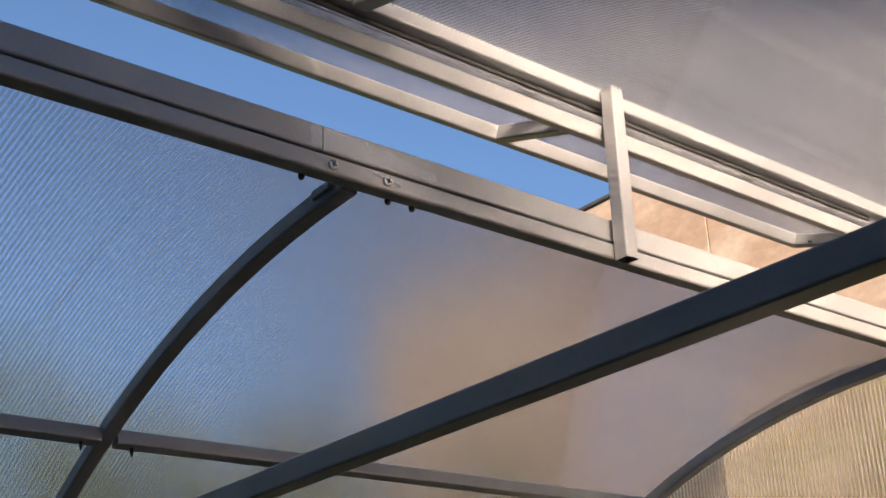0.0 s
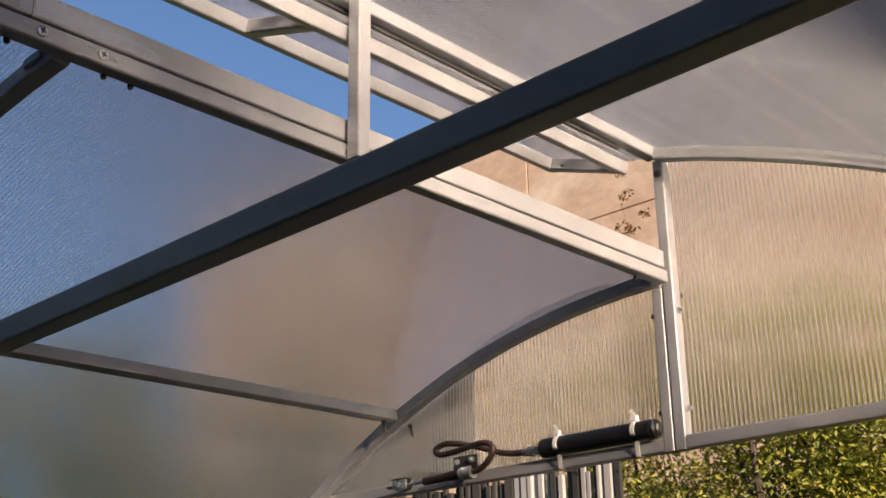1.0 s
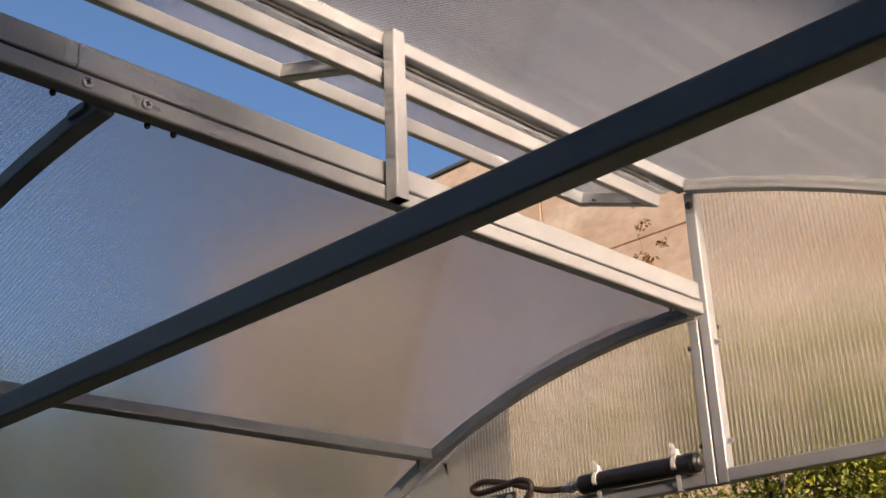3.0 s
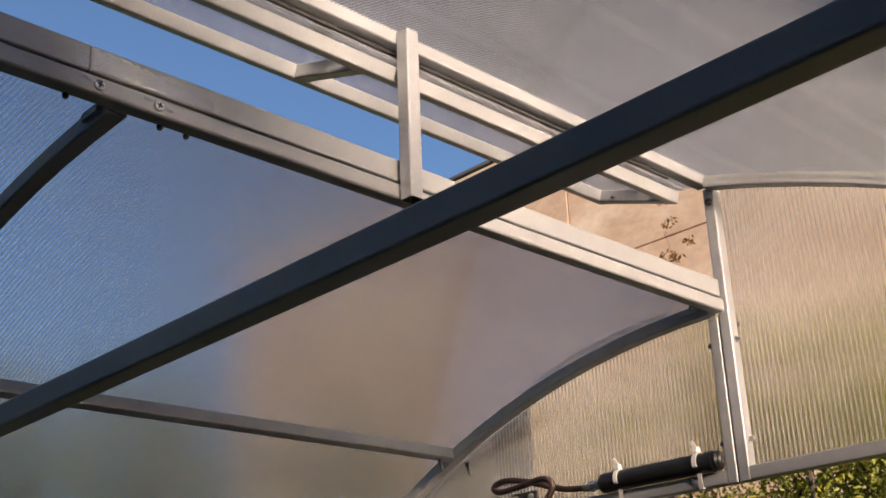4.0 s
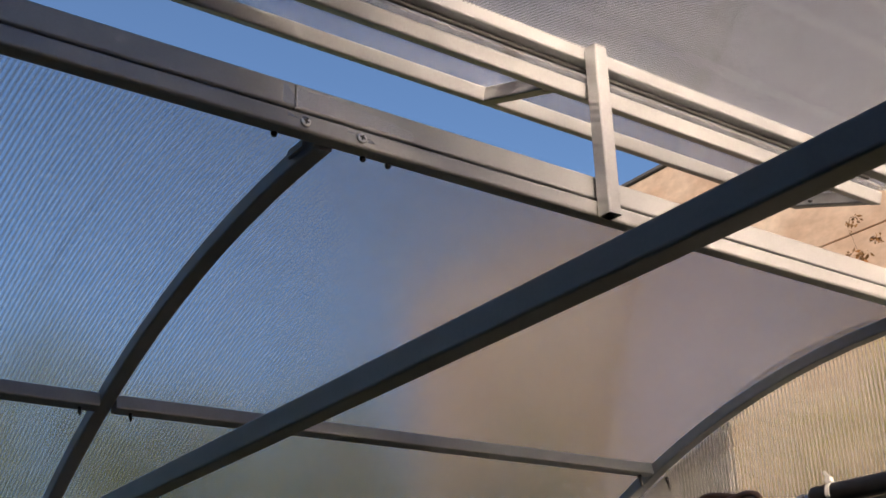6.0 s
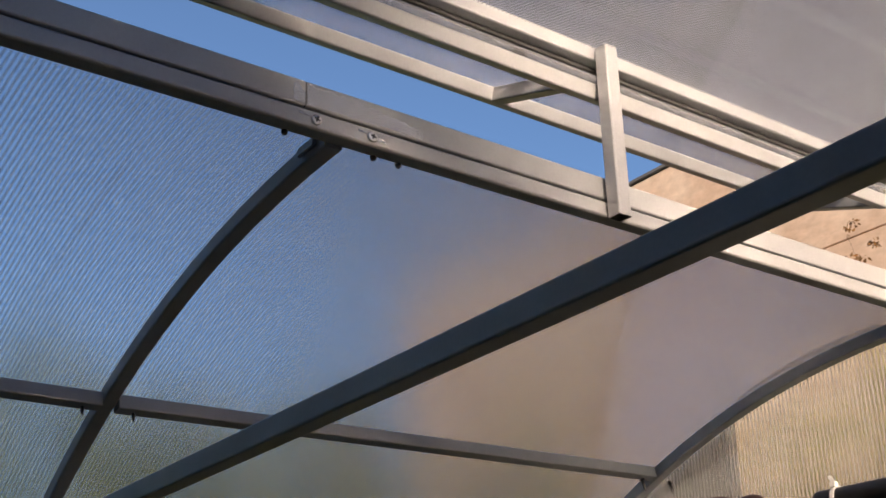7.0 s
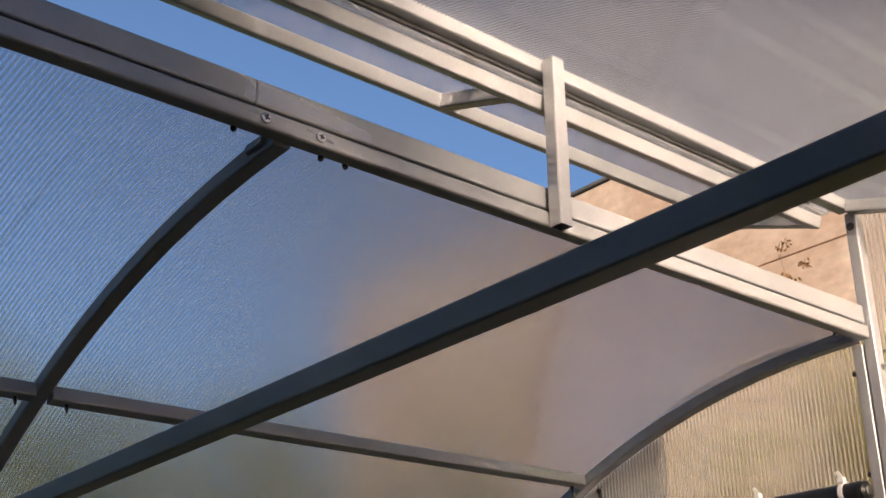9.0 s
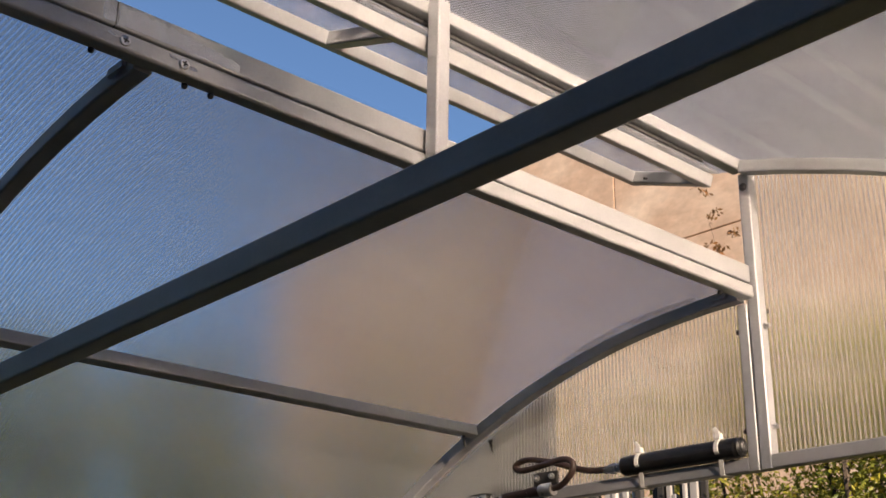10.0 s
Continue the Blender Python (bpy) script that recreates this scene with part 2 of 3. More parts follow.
def box(x0, x1, y0, y1, z0, z1, bevel=0.0):
    bm = bmesh.new()
    bmesh.ops.create_cube(bm, size=1)
    for vert in bm.verts:
        vert.co = Vector((x0 + (vert.co.x + 0.5) * (x1 - x0), y0 + (vert.co.y + 0.5) * (y1 - y0), z0 + (vert.co.z + 0.5) * (z1 - z0)))
    if bevel:
        bmesh.ops.bevel(bm, geom=list(bm.edges), offset=bevel, segments=2, affect="EDGES")
    return bm


def spline(points, steps=8):
    """A smooth line through points."""
    p = [Vector(q) for q in points]
    p = [2 * p[0] - p[1]] + p + [2 * p[-1] - p[-2]]
    out = []
    for i in range(1, len(p) - 2):
        for k in range(steps):
            t = k / steps
            out.append(0.5 * (2 * p[i] + (p[i + 1] - p[i - 1]) * t + (2 * p[i - 1] - 5 * p[i] + 4 * p[i + 1] - p[i + 2]) * t * t
                              + (3 * p[i] - p[i - 1] - 3 * p[i + 1] + p[i + 2]) * t ** 3))
    return out + [p[-2]]


# ---- the greenhouse's shape, across its length (y, z) ----
# left half: an arc from the low rail down to a straight leg; right half: a wider arc from the high rail to the ground
LY, LZ, LR = 1.0, 0.572, 1.415    # left arc: centre and inner radius
RY, RZ, RR = 1.6, 0.0, 2.27       # right arc: centre and inner radius
TUBE = 0.020


def left_line(radius, n=36):
    """Points (y, z), out-directions and lengths from the rail to the ground on the left."""
    pts = []
    a0 = math.asin(0.02 / radius)
    for i in range(n + 1):
        a = a0 + (math.pi / 2 - a0) * i / n
        pts.append((LY + radius * math.sin(a), LZ + radius * math.cos(a), math.sin(a), math.cos(a)))
    for z in (0.4, 0.2, 0.0):
        pts.append((LY + radius, z, 1.0, 0.0))
    return pts


def right_line(radius, n=36, start=0.998):
    pts = []
    a0 = math.asin((RY - start) / radius)
    for i in range(n + 1):
        a = a0 + (math.pi / 2 - a0) * i / n
        pts.append((RY - radius * math.sin(a), RZ + radius * math.cos(a), -math.sin(a), math.cos(a)))
    return pts


def arch(x, line):
    bm = bmesh.new()
    sweep(bm, [((x, y, z), (1, 0, 0), (0, oy, oz)) for y, z, oy, oz in line], rounded(TUBE, TUBE))
    return bm


def curved_slab(x0, x1, line, thick):
    bm = bmesh.new()
    sweep(bm, [((0, y, z), (1, 0, 0), (0, oy, oz)) for y, z, oy, oz in line], [(x0, 0), (x1, 0), (x1, thick), (x0, thick)])
    return bm


def curved_rib(line, depth, thick=0.0014):
    """One upstand of the twin-wall sheet, bent along the line, at x = 0."""
    verts, faces = [], []
    for y, z, oy, oz in line:
        for dx, h in ((-thick, 0), (thick, 0), (thick, depth), (-thick, depth)):
            verts.append((dx / 2, y + oy * h, z + oz * h))
    for i in range(len(line) - 1):
        a = 4 * i
        for j in range(4):
            faces.append((a + j, a + (j + 1) % 4, a + 4 + (j + 1) % 4, a + 4 + j))
    return verts, faces


def rib_row(parent, geometry, x0, x1, pitch=0.0057, mat=RIB):
    """Ribs side by side on one shared mesh, each an object under the sheet."""
    first = part("rib", geometry, mat, parent)
    count = int((x1 - x0) / pitch)
    first.location.x = x0 + 0.5 * pitch
    for k in range(1, count):
        ob = new("rib", first.data)
        ob.parent = parent
        ob.location.x = x0 + (k + 0.5) * pitch


# ---- ground ----
bm = bmesh.new()
bmesh.ops.create_grid(bm, x_segments=60, y_segments=60, size=400)
ground = part("ground", bm, SOIL)
tagged(ground, "dark soil and grass ground round the greenhouse", "ground", kind="structure")

# ---- the frame ----
frame_root = thing("greenhouse_frame", "galvanised square steel tube frame of an arched greenhouse", "greenhouse frame", kind="structure")
mid_l, mid_r = LR + TUBE / 2, RR + TUBE / 2
ARCH_X = (-1.98, -0.995, -0.012, 0.98)
for x in ARCH_X:
    part("left_arch", arch(x, left_line(mid_l)), STEEL, frame_root)
    part("right_arch", arch(x, right_line(mid_r)), STEEL, frame_root)
X0, X1 = -1.99, 0.99
part("lower_rail", bar((X0, 1.010, 2.000), (0.985, 1.010, 2.000), TUBE, TUBE, r=0.0035), STEEL, frame_root)
# the upper member of the low rail, in two lengths that meet beside the arch
part("rail_capping", bar((X0, 1.0145, 2.0285), (-0.0530, 1.0145, 2.0285), 0.021, 0.028), STEEL, frame_root)
part("rail_capping", bar((-0.0515, 1.0145, 2.0285), (0.985, 1.0145, 2.0285), 0.021, 0.028), STEEL, frame_root)
# dark strip in the groove below the capping, groove shade as its colour
part("groove_strip", box(X0, 0.985, 1.0100, 1.0200, 2.0100, 2.0146), SEAM, frame_root)
part("seam", box(-0.0535, -0.0510, 1.0058, 1.020, 2.0155, 2.0415), SEAM, frame_root)
part("upper_rail", bar((X0, 1.010, 2.205), (0.985, 1.010, 2.205), TUBE, TUBE), STEEL, frame_root)
part("drop_post", bar((0.3420, 0.9885, 2.208), (0.3420, 0.9885, 1.9870), 0.0195, TUBE, up=(0, 1, 0), hollow=True), STEEL, frame_root)
for x in (-0.67, -1.65):
    part("drop_post", bar((x, 0.9885, 2.208), (x, 0.9885, 1.9870), 0.0195, TUBE, up=(0, 1, 0), hollow=True), STEEL, frame_root)
# purlins between the arches, leaning a little with the roof
tilt = radians(12)
lean = (0, math.sin(tilt), math.cos(tilt))
for a, b in zip(ARCH_X, ARCH_X[1:]):
    part("purlin", bar((a + 0.011, 1.5835, 1.864), (b - 0.011, 1.5835, 1.8745 if b > 0.5 else 1.864), TUBE, TUBE, up=lean), STEEL, frame_root)
    part("purlin", bar((a + 0.011, LY + mid_l, 0.62), (b - 0.011, LY + mid_l, 0.62), TUBE, TUBE), STEEL, frame_root)
    part("purlin", bar((a + 0.011, -0.26, 1.316), (b - 0.011, -0.26, 1.316), TUBE, TUBE), STEEL, frame_root)
# cross ties
for x in (-0.016, -0.995):
    part("tie_beam", bar((x, 0.125, 1.7345), (x, 1.795, 1.7185), 0.022, 0.0235), STEEL, frame_root)
# the far end's frame: two bolted posts and the door head
part("end_post", bar((1.0, 1.0055, 1.738), (1.0, 1.0055, 2.195), TUBE, 0.0190, up=(0, 1, 0)), STEEL, frame_root)
part("end_post", bar((1.0, 1.0257, 1.738), (1.0, 1.0257, 1.986), TUBE, 0.0180, up=(0, 1, 0)), STEEL, frame_root)
part("door_head", bar((1.0, 0.9955, 1.748), (1.0, 0.115, 1.748), TUBE, TUBE), STEEL, frame_root)
part("door_head", bar((1.0, 1.0346, 1.748), (1.0, 1.815, 1.748), TUBE, TUBE), STEEL, frame_root)
for y, top in ((0.10, 1.70), (1.80, 1.75)):
    part("door_post", bar((1.0, y, 0.0), (1.0, y, top), TUBE, TUBE, up=(0, 1, 0)), STEEL, frame_root)
for y, top in ((0.30, 1.86), (1.70, 1.79)):
    part("near_end_post", bar((-1.98, y, 0.0), (-1.98, y, top), TUBE, TUBE, up=(0, 1, 0)), STEEL, frame_root)


def screw(x, y, z, direction, radius=0.0056, mat=ZINC, parent=frame_root):
    """Countersunk cross-head screw, head towards direction, with its cross recess laid on as dark bars."""
    d = Vector(direction).normalized()
    p = Vector((x, y, z))
    head = part("screw", lathe(p, p + d * 0.0022, [(0, radius), (0.45, radius), (0.85, radius * 0.86), (1.0, radius * 0.62)], 18), mat, parent)
    u = d.orthogonal().normalized()
    v = d.cross(u)
    q = p + d * 0.00235
    bmx = bmesh.new()
    e0, g0 = (u + 0.5 * v).normalized(), (v - 0.5 * u).normalized()
    for lift, (e, g) in enumerate(((e0, g0), (g0, e0))):
        ring = [bmx.verts.new(q + s * e * radius * 0.58 + t * g * radius * 0.15) for s, t in ((-1, -1), (1, -1), (1, 1), (-1, 1))]
        top = [bmx.verts.new(w.co + d * (0.0003 + 0.0001 * lift)) for w in ring]
        bmx.faces.new(top)
        for i in range(4):
            bmx.faces.new((ring[i], ring[(i + 1) % 4], top[(i + 1) % 4], top[i]))
    # raised bars stand for the recess, its shade put into their colour
    part("recess", bmx, SEAM, head)
    return head


for x in (-0.0429, 0.0205):
    screw(x, 0.9998, 2.0, (0, -1, 0))
for x in (-1.03, -0.965):
    screw(x, 0.9998, 2.0, (0, -1, 0))


def bolt(p, d, length, radius=0.0042, mat=ZINC):
    p, d = Vector(p), Vector(d).normalized()
    head = part("bolt", lathe(p, p + d * length, [(0, radius * 1.25), (0.18, radius * 1.25), (0.2, radius), (0.8, radius * 0.96), (1.0, radius * 0.6)], 6), mat, frame_root)
    return head


for z in (1.948, 1.798):
    bolt((1.0, 0.9958, z), (0, -1, 0), 0.009)
    bolt((1.0, 1.0345, z), (0, 1, 0), 0.010, mat=DARK_METAL)
bolt((0.9898, 1.0055, 2.172), (-1, 0, 0), 0.006, 0.0055, DARK_METAL)
# self-drilling screws that come through beside the purlin joints, and nubs below the rail
for x in ARCH_X:
    for dx in (-0.034, 0.034):
        part("screw_tip", lathe((x + dx, 1.586, 1.866), (x + dx, 1.579, 1.842), [(0, 0.0042), (0.2, 0.0042), (0.22, 0.0026), (0.75, 0.0026), (1.0, 0.0008)], 8), DARK_METAL, frame_root)
    for dx, dy in ((-0.055, 1.018), (0.045, 1.018), (0.075, 1.018)):
        part("screw_tip", lathe((x + dx, dy, 1.991), (x + dx, dy, 1.9855), [(0, 0.0034), (0.7, 0.0034), (0.75, 0.003), (1.0, 0.0022)], 8), DARK_METAL, frame_root)
    part("arch_clip", box(x - 0.0145, x - 0.0102, 1.034, 1.068, 1.993, 2.004, 0.0015), STEEL, frame_root)

FILM = crinkled_film()


def film_patch(x0, x1, z0, z1, y, seed, ragged=0.004):
    """A scrap of clear film left on the steel: wrinkled, with a torn edge."""
    rng = random.Random(seed)
    bm = bmesh.new()
    nx, nz = max(6, int((x1 - x0) / 0.0025)), max(4, int((z1 - z0) / 0.0022))
    grid = []
    for i in range(nx + 1):
        u = i / nx
        lo, hi = z0 + rng.uniform(0, ragged) * 0.4, z1 - rng.uniform(0, ragged) - (z1 - z0) * 0.5 * u * u
        grid.append([bm.verts.new((x0 + (x1 - x0) * u, y - rng.uniform(0.0002, 0.0007), lo + (hi - lo) * k / nz)) for k in range(nz + 1)])
    for i in range(nx):
        for k in range(nz):
            bm.faces.new((grid[i][k], grid[i + 1][k], grid[i + 1][k + 1], grid[i][k + 1]))
    return part("film", bm, FILM, frame_root, "scrap of crinkled clear protective film")


def film_strip(x0, x1, a0, a1, seed):
    """A strip of protective film still clinging to the roof sheet beside an arch."""
    rng = random.Random(seed)
    bm = bmesh.new()
    rows = []
    n = 40
    for i in range(n + 1):
        a = a0 + (a1 - a0) * i / n
        r = LR + TUBE - 0.0006 - rng.uniform(0, 0.0008)
        taper = math.sin(math.pi * min(1.0, 0.15 + i / n)) ** 0.5 if i < n else 0.1
        left = x1 - (x1 - x0) * max(taper, 0.1) * rng.uniform(0.8, 1.0)
        rows.append([bm.verts.new((left + (x1 - left) * k / 6, LY + r * math.sin(a), LZ + r * math.cos(a) - rng.uniform(0, 0.0006))) for k in range(7)])
    for r0, r1 in zip(rows, rows[1:]):
        for k in range(6):
            bm.faces.new((r0[k], r0[k + 1], r1[k + 1], r1[k]))
    return part("film", bm, FILM, frame_root, "strip of clear protective film beside the arch")


film_strip(0.945, 0.968, 0.06, 0.30, 7)
film_patch(-0.050, 0.085, 2.0165, 2.0405, 1.0038, 1)
film_patch(-0.066, -0.0525, 2.0165, 2.0410, 1.0038, 2)
film_patch(-0.062, -0.050, 2.0010, 2.0065, 0.9998, 3, 0.002)
film_patch(0.004, 0.014, 2.0015, 2.0060, 0.9998, 4, 0.002)
film_patch(0.027, 0.036, 1.9965, 2.0030, 0.9998, 5, 0.002)

# ---- polycarbonate sheets ----
RIB_D, SKIN = 0.004, 0.0025


def roof_sheet(x0, x1, side):
    name = "left_roof_sheet" if side == "left" else "right_roof_sheet"
    line_fn, r = (left_line, LR) if side == "left" else ((lambda rad, n: right_line(rad, n, 1.125)), RR)
    t = thing(name, "hazy clear twin-wall polycarbonate roof sheet bent over the arches", "roof sheet", "roof sheets", "structure")
    # right side: same sheet, its dimmer look put into skin tint and ribs
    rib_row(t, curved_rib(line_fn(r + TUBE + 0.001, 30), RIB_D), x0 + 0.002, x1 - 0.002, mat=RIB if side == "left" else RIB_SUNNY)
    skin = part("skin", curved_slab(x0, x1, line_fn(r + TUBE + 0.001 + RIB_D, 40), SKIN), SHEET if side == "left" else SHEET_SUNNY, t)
    skin.visible_shadow = False
    return t


for a, b in ((-1.99, -0.996), (-0.994, -0.013), (-0.011, 1.035)):
    roof_sheet(a, b, "left")
    roof_sheet(a, b, "right")


def end_outline(z0, y0, y1):
    """Upright strips of the gable between y0 and y1 above z0: (y, top)."""
    out = []
    n = max(2, int(abs(y1 - y0) / 0.0076))
    for i in range(n + 1):
        y = y0 + (y1 - y0) * i / n
        if y >= 1.015:
            top = LZ + math.sqrt(max((LR + 0.018) ** 2 - (y - LY) ** 2, 0)) if y < LY + LR else LZ
        else:
            top = RZ + math.sqrt(max((RR + 0.018) ** 2 - (y - RY) ** 2, 0))
        out.append((y, max(top, z0 + 0.001)))
    return out


def end_sheet(x, z0, y0, y1, label, skin_mat=SHEET_GABLE, name="gable_sheet"):
    t = thing(name, label, "wall sheet", "gable sheets", "structure")
    cols = end_outline(z0, y0, y1)
    for y, top in cols[1:-1]:
        verts, faces = [], []
        for dx, dy in ((0, -0.0006), (0, 0.0006), (RIB_D, 0.0006), (RIB_D, -0.0006)):
            verts += [(x + dx, y + dy, z0), (x + dx, y + dy, top - 0.002)]
        for j in range(4):
            k = (j + 1) % 4
            faces.append((2 * j, 2 * k, 2 * k + 1, 2 * j + 1))
        part("rib", (verts, faces), RIB_THICK, t)
    bm = bmesh.new()
    front = [bm.verts.new((x + RIB_D, y, z0)) for y, _ in cols] + [bm.verts.new((x + RIB_D, y, top)) for y, top in reversed(cols)]
    back = [bm.verts.new(v.co + Vector((SKIN, 0, 0))) for v in front]
    n = len(cols)
    for i in range(n - 1):
        bm.faces.new((front[i], front[i + 1], front[2 * n - 2 - i], front[2 * n - 1 - i]))
        bm.faces.new((back[i], back[2 * n - 1 - i], back[2 * n - 2 - i], back[i + 1]))
    for i in range(2 * n):
        j = (i + 1) % (2 * n)
        bm.faces.new((front[i], back[i], back[j], front[j]))
    skin = part("skin", bm, skin_mat, t)
    skin.visible_shadow = False
    return t


end_sheet(1.0115, 1.745, 1.0155, 1.80, "clear ribbed polycarbonate over the door beside the opener")
end_sheet(1.0115, 1.745, 0.115, 1.0150, "clear ribbed polycarbonate gable sheet above the doorway")
end_sheet(1.0215, 1.745, 1.437, 1.80, "milky second layer of polycarbonate at the gable's edge", SHEET_OLD)
end_sheet(1.0115, 0.02, 1.80, 2.41, "clear ribbed polycarbonate beside the doorway")
end_sheet(1.0115, 0.02, -0.66, 0.10, "clear ribbed polycarbonate beside the doorway")
end_sheet(-1.999, 0.02, -0.66, 1.0135, "hazy ribbed polycarbonate closing the near end", SHEET_OLD)
end_sheet(-1.999, 0.02, 1.0155, 2.41, "hazy ribbed polycarbonate closing the near end", SHEET_OLD)


# ---- the open roof vent ----
def vent(x0, x1, xm):
    """A tilted frame hinged under the high rail: two rails, end bars, a middle bar, a pane and hinges."""
    v = thing("vent_window", "open tilted steel vent window with clear ribbed polycarbonate, hinged below the high rail", "vent window", "roof vents")
    iy, iz, oy, oz = 1.0125, 2.1575, 1.143, 2.2020
    d = Vector((0, oy - iy, oz - iz)).normalized()
    up = Vector((0, -d.z, d.y))
    w = 0.019
    part("inner_rail", bar((x0, iy, iz), (x1, iy, iz), w, w, up=up), STEEL, v)
    part("outer_rail", bar((x0, oy, oz), (x1, oy, oz), w, w, up=up), STEEL, v)
    for x in (x0 + w / 2, xm, x1 - w / 2):
        a, b = Vector((x, iy, iz)) + d * (w / 2), Vector((x, oy, oz)) - d * (w / 2)
        part("crossbar", bar(a, b, w, w, up=up), STEEL, v)
    # ribbed pane lying on the frame
    o = Vector((0, iy, iz)) - d * 0.012 + up * (w / 2 + 0.001)
    e = Vector((0, oy, oz)) + d * 0.03 + up * (w / 2 + 0.001)
    bm = bmesh.new()
    sweep(bm, [(o, (1, 0, 0), up), (e, (1, 0, 0), up)], [(x0 - 0.01, RIB_D), (x1 + 0.01, RIB_D), (x1 + 0.01, RIB_D + SKIN), (x0 - 0.01, RIB_D + SKIN)])
    pane = part("pane", bm, SHEET_VENT, v)
    pane.visible_shadow = False
    verts, faces = [], []
    for q in (o, e):
        for dx, h in ((-0.0004, 0), (0.0004, 0), (0.0004, RIB_D), (-0.0004, RIB_D)):
            verts.append(tuple(q + Vector((dx, 0, 0)) + up * h))
    for j in range(4):
        faces.append((j, (j + 1) % 4, 4 + (j + 1) % 4, 4 + j))
    rib_row(v, (verts, faces), x0, x1, mat=RIB_CLEAR)
    # strap hinges in the gap below the high rail, each with a knuckle and a bolt
    for x in (x1 - 0.10, xm + 0.33, xm - 0.06, x0 + 0.20):
        hinge = part("hinge", box(x - 0.008, x + 0.008, 1.0185, 1.0200, 2.1672, 2.1885, 0.0003), DARK_METAL, v)
        part("knuckle", lathe((x - 0.012, 1.0165, 2.1840), (x + 0.012, 1.0165, 2.1840), [(0, 0.003), (1, 0.003)], 10), DARK_METAL, hinge)
        part("hinge_bolt", lathe((x + 0.004, 1.0185, 2.1740), (x + 0.004, 1.0150, 2.1735), [(0, 0.004), (1, 0.0032)], 6), DARK_METAL, hinge)
    part("seal", bar((x0 + 0.01, 1.016, 2.1915), (x1 - 0.005, 1.016, 2.1915), 0.005, 0.006, r=0.0015), SEAM, v, "thin black rubber seal")
    for x in (x1 - 0.05, x0 + 0.05):
        screw(x, oy - 0.055, oz - 0.030, (0, 0.2, -1), 0.0035, DARK_METAL, v)
    return v


vent(-0.390, 0.905, 0.294)
vent(-1.90, -0.60, -1.24)

# ---- the vent opener on the door head ----
CX, CZ = 0.986, 1.7730
opener = thing("vent_opener", "black thermal vent opener with looped hose on the door head", "vent opener")
cyl = part("cylinder", lathe((CX, 1.262, CZ), (CX, 1.0375, CZ), [(0, 0.009), (0.015, 0.0135), (0.03, 0.0155), (0.95, 0.0155), (0.965, 0.0145), (0.985, 0.0145), (1.0, 0.011)], 28), BLACK_PAINT, opener, "matt black cylinder")
part("end_cap", lathe((CX, 1.041, CZ), (CX, 1.0345, CZ), [(0, 0.009), (0.7, 0.009), (1, 0.006)], 16), DARK_METAL, cyl)
part("fitting", lathe((CX, 1.262, CZ), (CX, 1.297, CZ - 0.001), [(0, 0.007), (0.35, 0.007), (0.36, 0.0085), (0.7, 0.0085), (0.72, 0.0062), (1, 0.0062)], 6), ZINC, cyl)
hose_pts = spline([(CX, 1.288, CZ - 0.001), (CX - 0.004, 1.335, 1.7765), (CX - 0.012, 1.400, 1.7965), (CX - 0.016, 1.452, 1.8070), (CX - 0.018, 1.478, 1.7995),
                   (CX - 0.020, 1.462, 1.7890), (CX - 0.024, 1.410, 1.7910), (CX - 0.028, 1.362, 1.7945), (CX - 0.030, 1.339, 1.7850), (CX - 0.030, 1.343, 1.7680),
                   (CX - 0.028, 1.368, 1.7525), (CX - 0.026, 1.398, 1.7500)])
part("hose", round_rod(hose_pts, 0.0052, 12), RUBBER, opener, "brown-black rubber hose in a loop", smooth=True)
part("ram", lathe((CX - 0.026, 1.398, 1.7500), (CX - 0.026, 1.497, 1.7480), [(0, 0.006), (0.12, 0.0085), (0.4, 0.0085), (0.42, 0.0068), (1, 0.0068)], 16), RUBBER, opener)
part("clamp_plate", box(CX - 0.031, CX - 0.0265, 1.372, 1.425, 1.7555, 1.7780, 0.001), DARK_METAL, opener)
part("clamp", lathe((CX - 0.026, 1.385, 1.7500), (CX - 0.026, 1.412, 1.7497), [(0, 0.0105), (0.1, 0.0112), (0.9, 0.0112), (1, 0.0105)], 16), ZINC, opener)
for y in (1.382, 1.415):
    part("clamp_bolt", lathe((CX - 0.031, y, 1.769), (CX - 0.039, y, 1.769), [(0, 0.0052), (0.6, 0.0052), (0.62, 0.003), (1, 0.0028)], 6), ZINC, opener)
part("rod", lathe((CX - 0.026, 1.497, 1.7480), (CX - 0.026, 1.545, 1.7470), [(0, 0.003), (1, 0.003)], 10), ZINC, opener)
yoke = part("yoke", box(CX - 0.034, CX - 0.018, 1.535, 1.575, 1.7560, 1.7590, 0.0008), DARK_METAL, opener)
part("yoke_cheek", box(CX - 0.034, CX - 0.0315, 1.535, 1.570, 1.7400, 1.7562, 0.0006), ZINC, yoke)
part("yoke_cheek", box(CX - 0.0205, CX - 0.018, 1.535, 1.570, 1.7400, 1.7562, 0.0006), ZINC, yoke)
part("yoke_bolt", lathe((CX - 0.040, 1.549, 1.7475), (CX - 0.012, 1.549, 1.7475), [(0, 0.0045), (0.16, 0.0045), (0.18, 0.0026), (1, 0.0026)], 8), ZINC, yoke)
part("mount_bracket", box(CX - 0.034, 0.9895, 1.560, 1.585, 1.7440, 1.7475, 0.0008), DARK_METAL, opener)


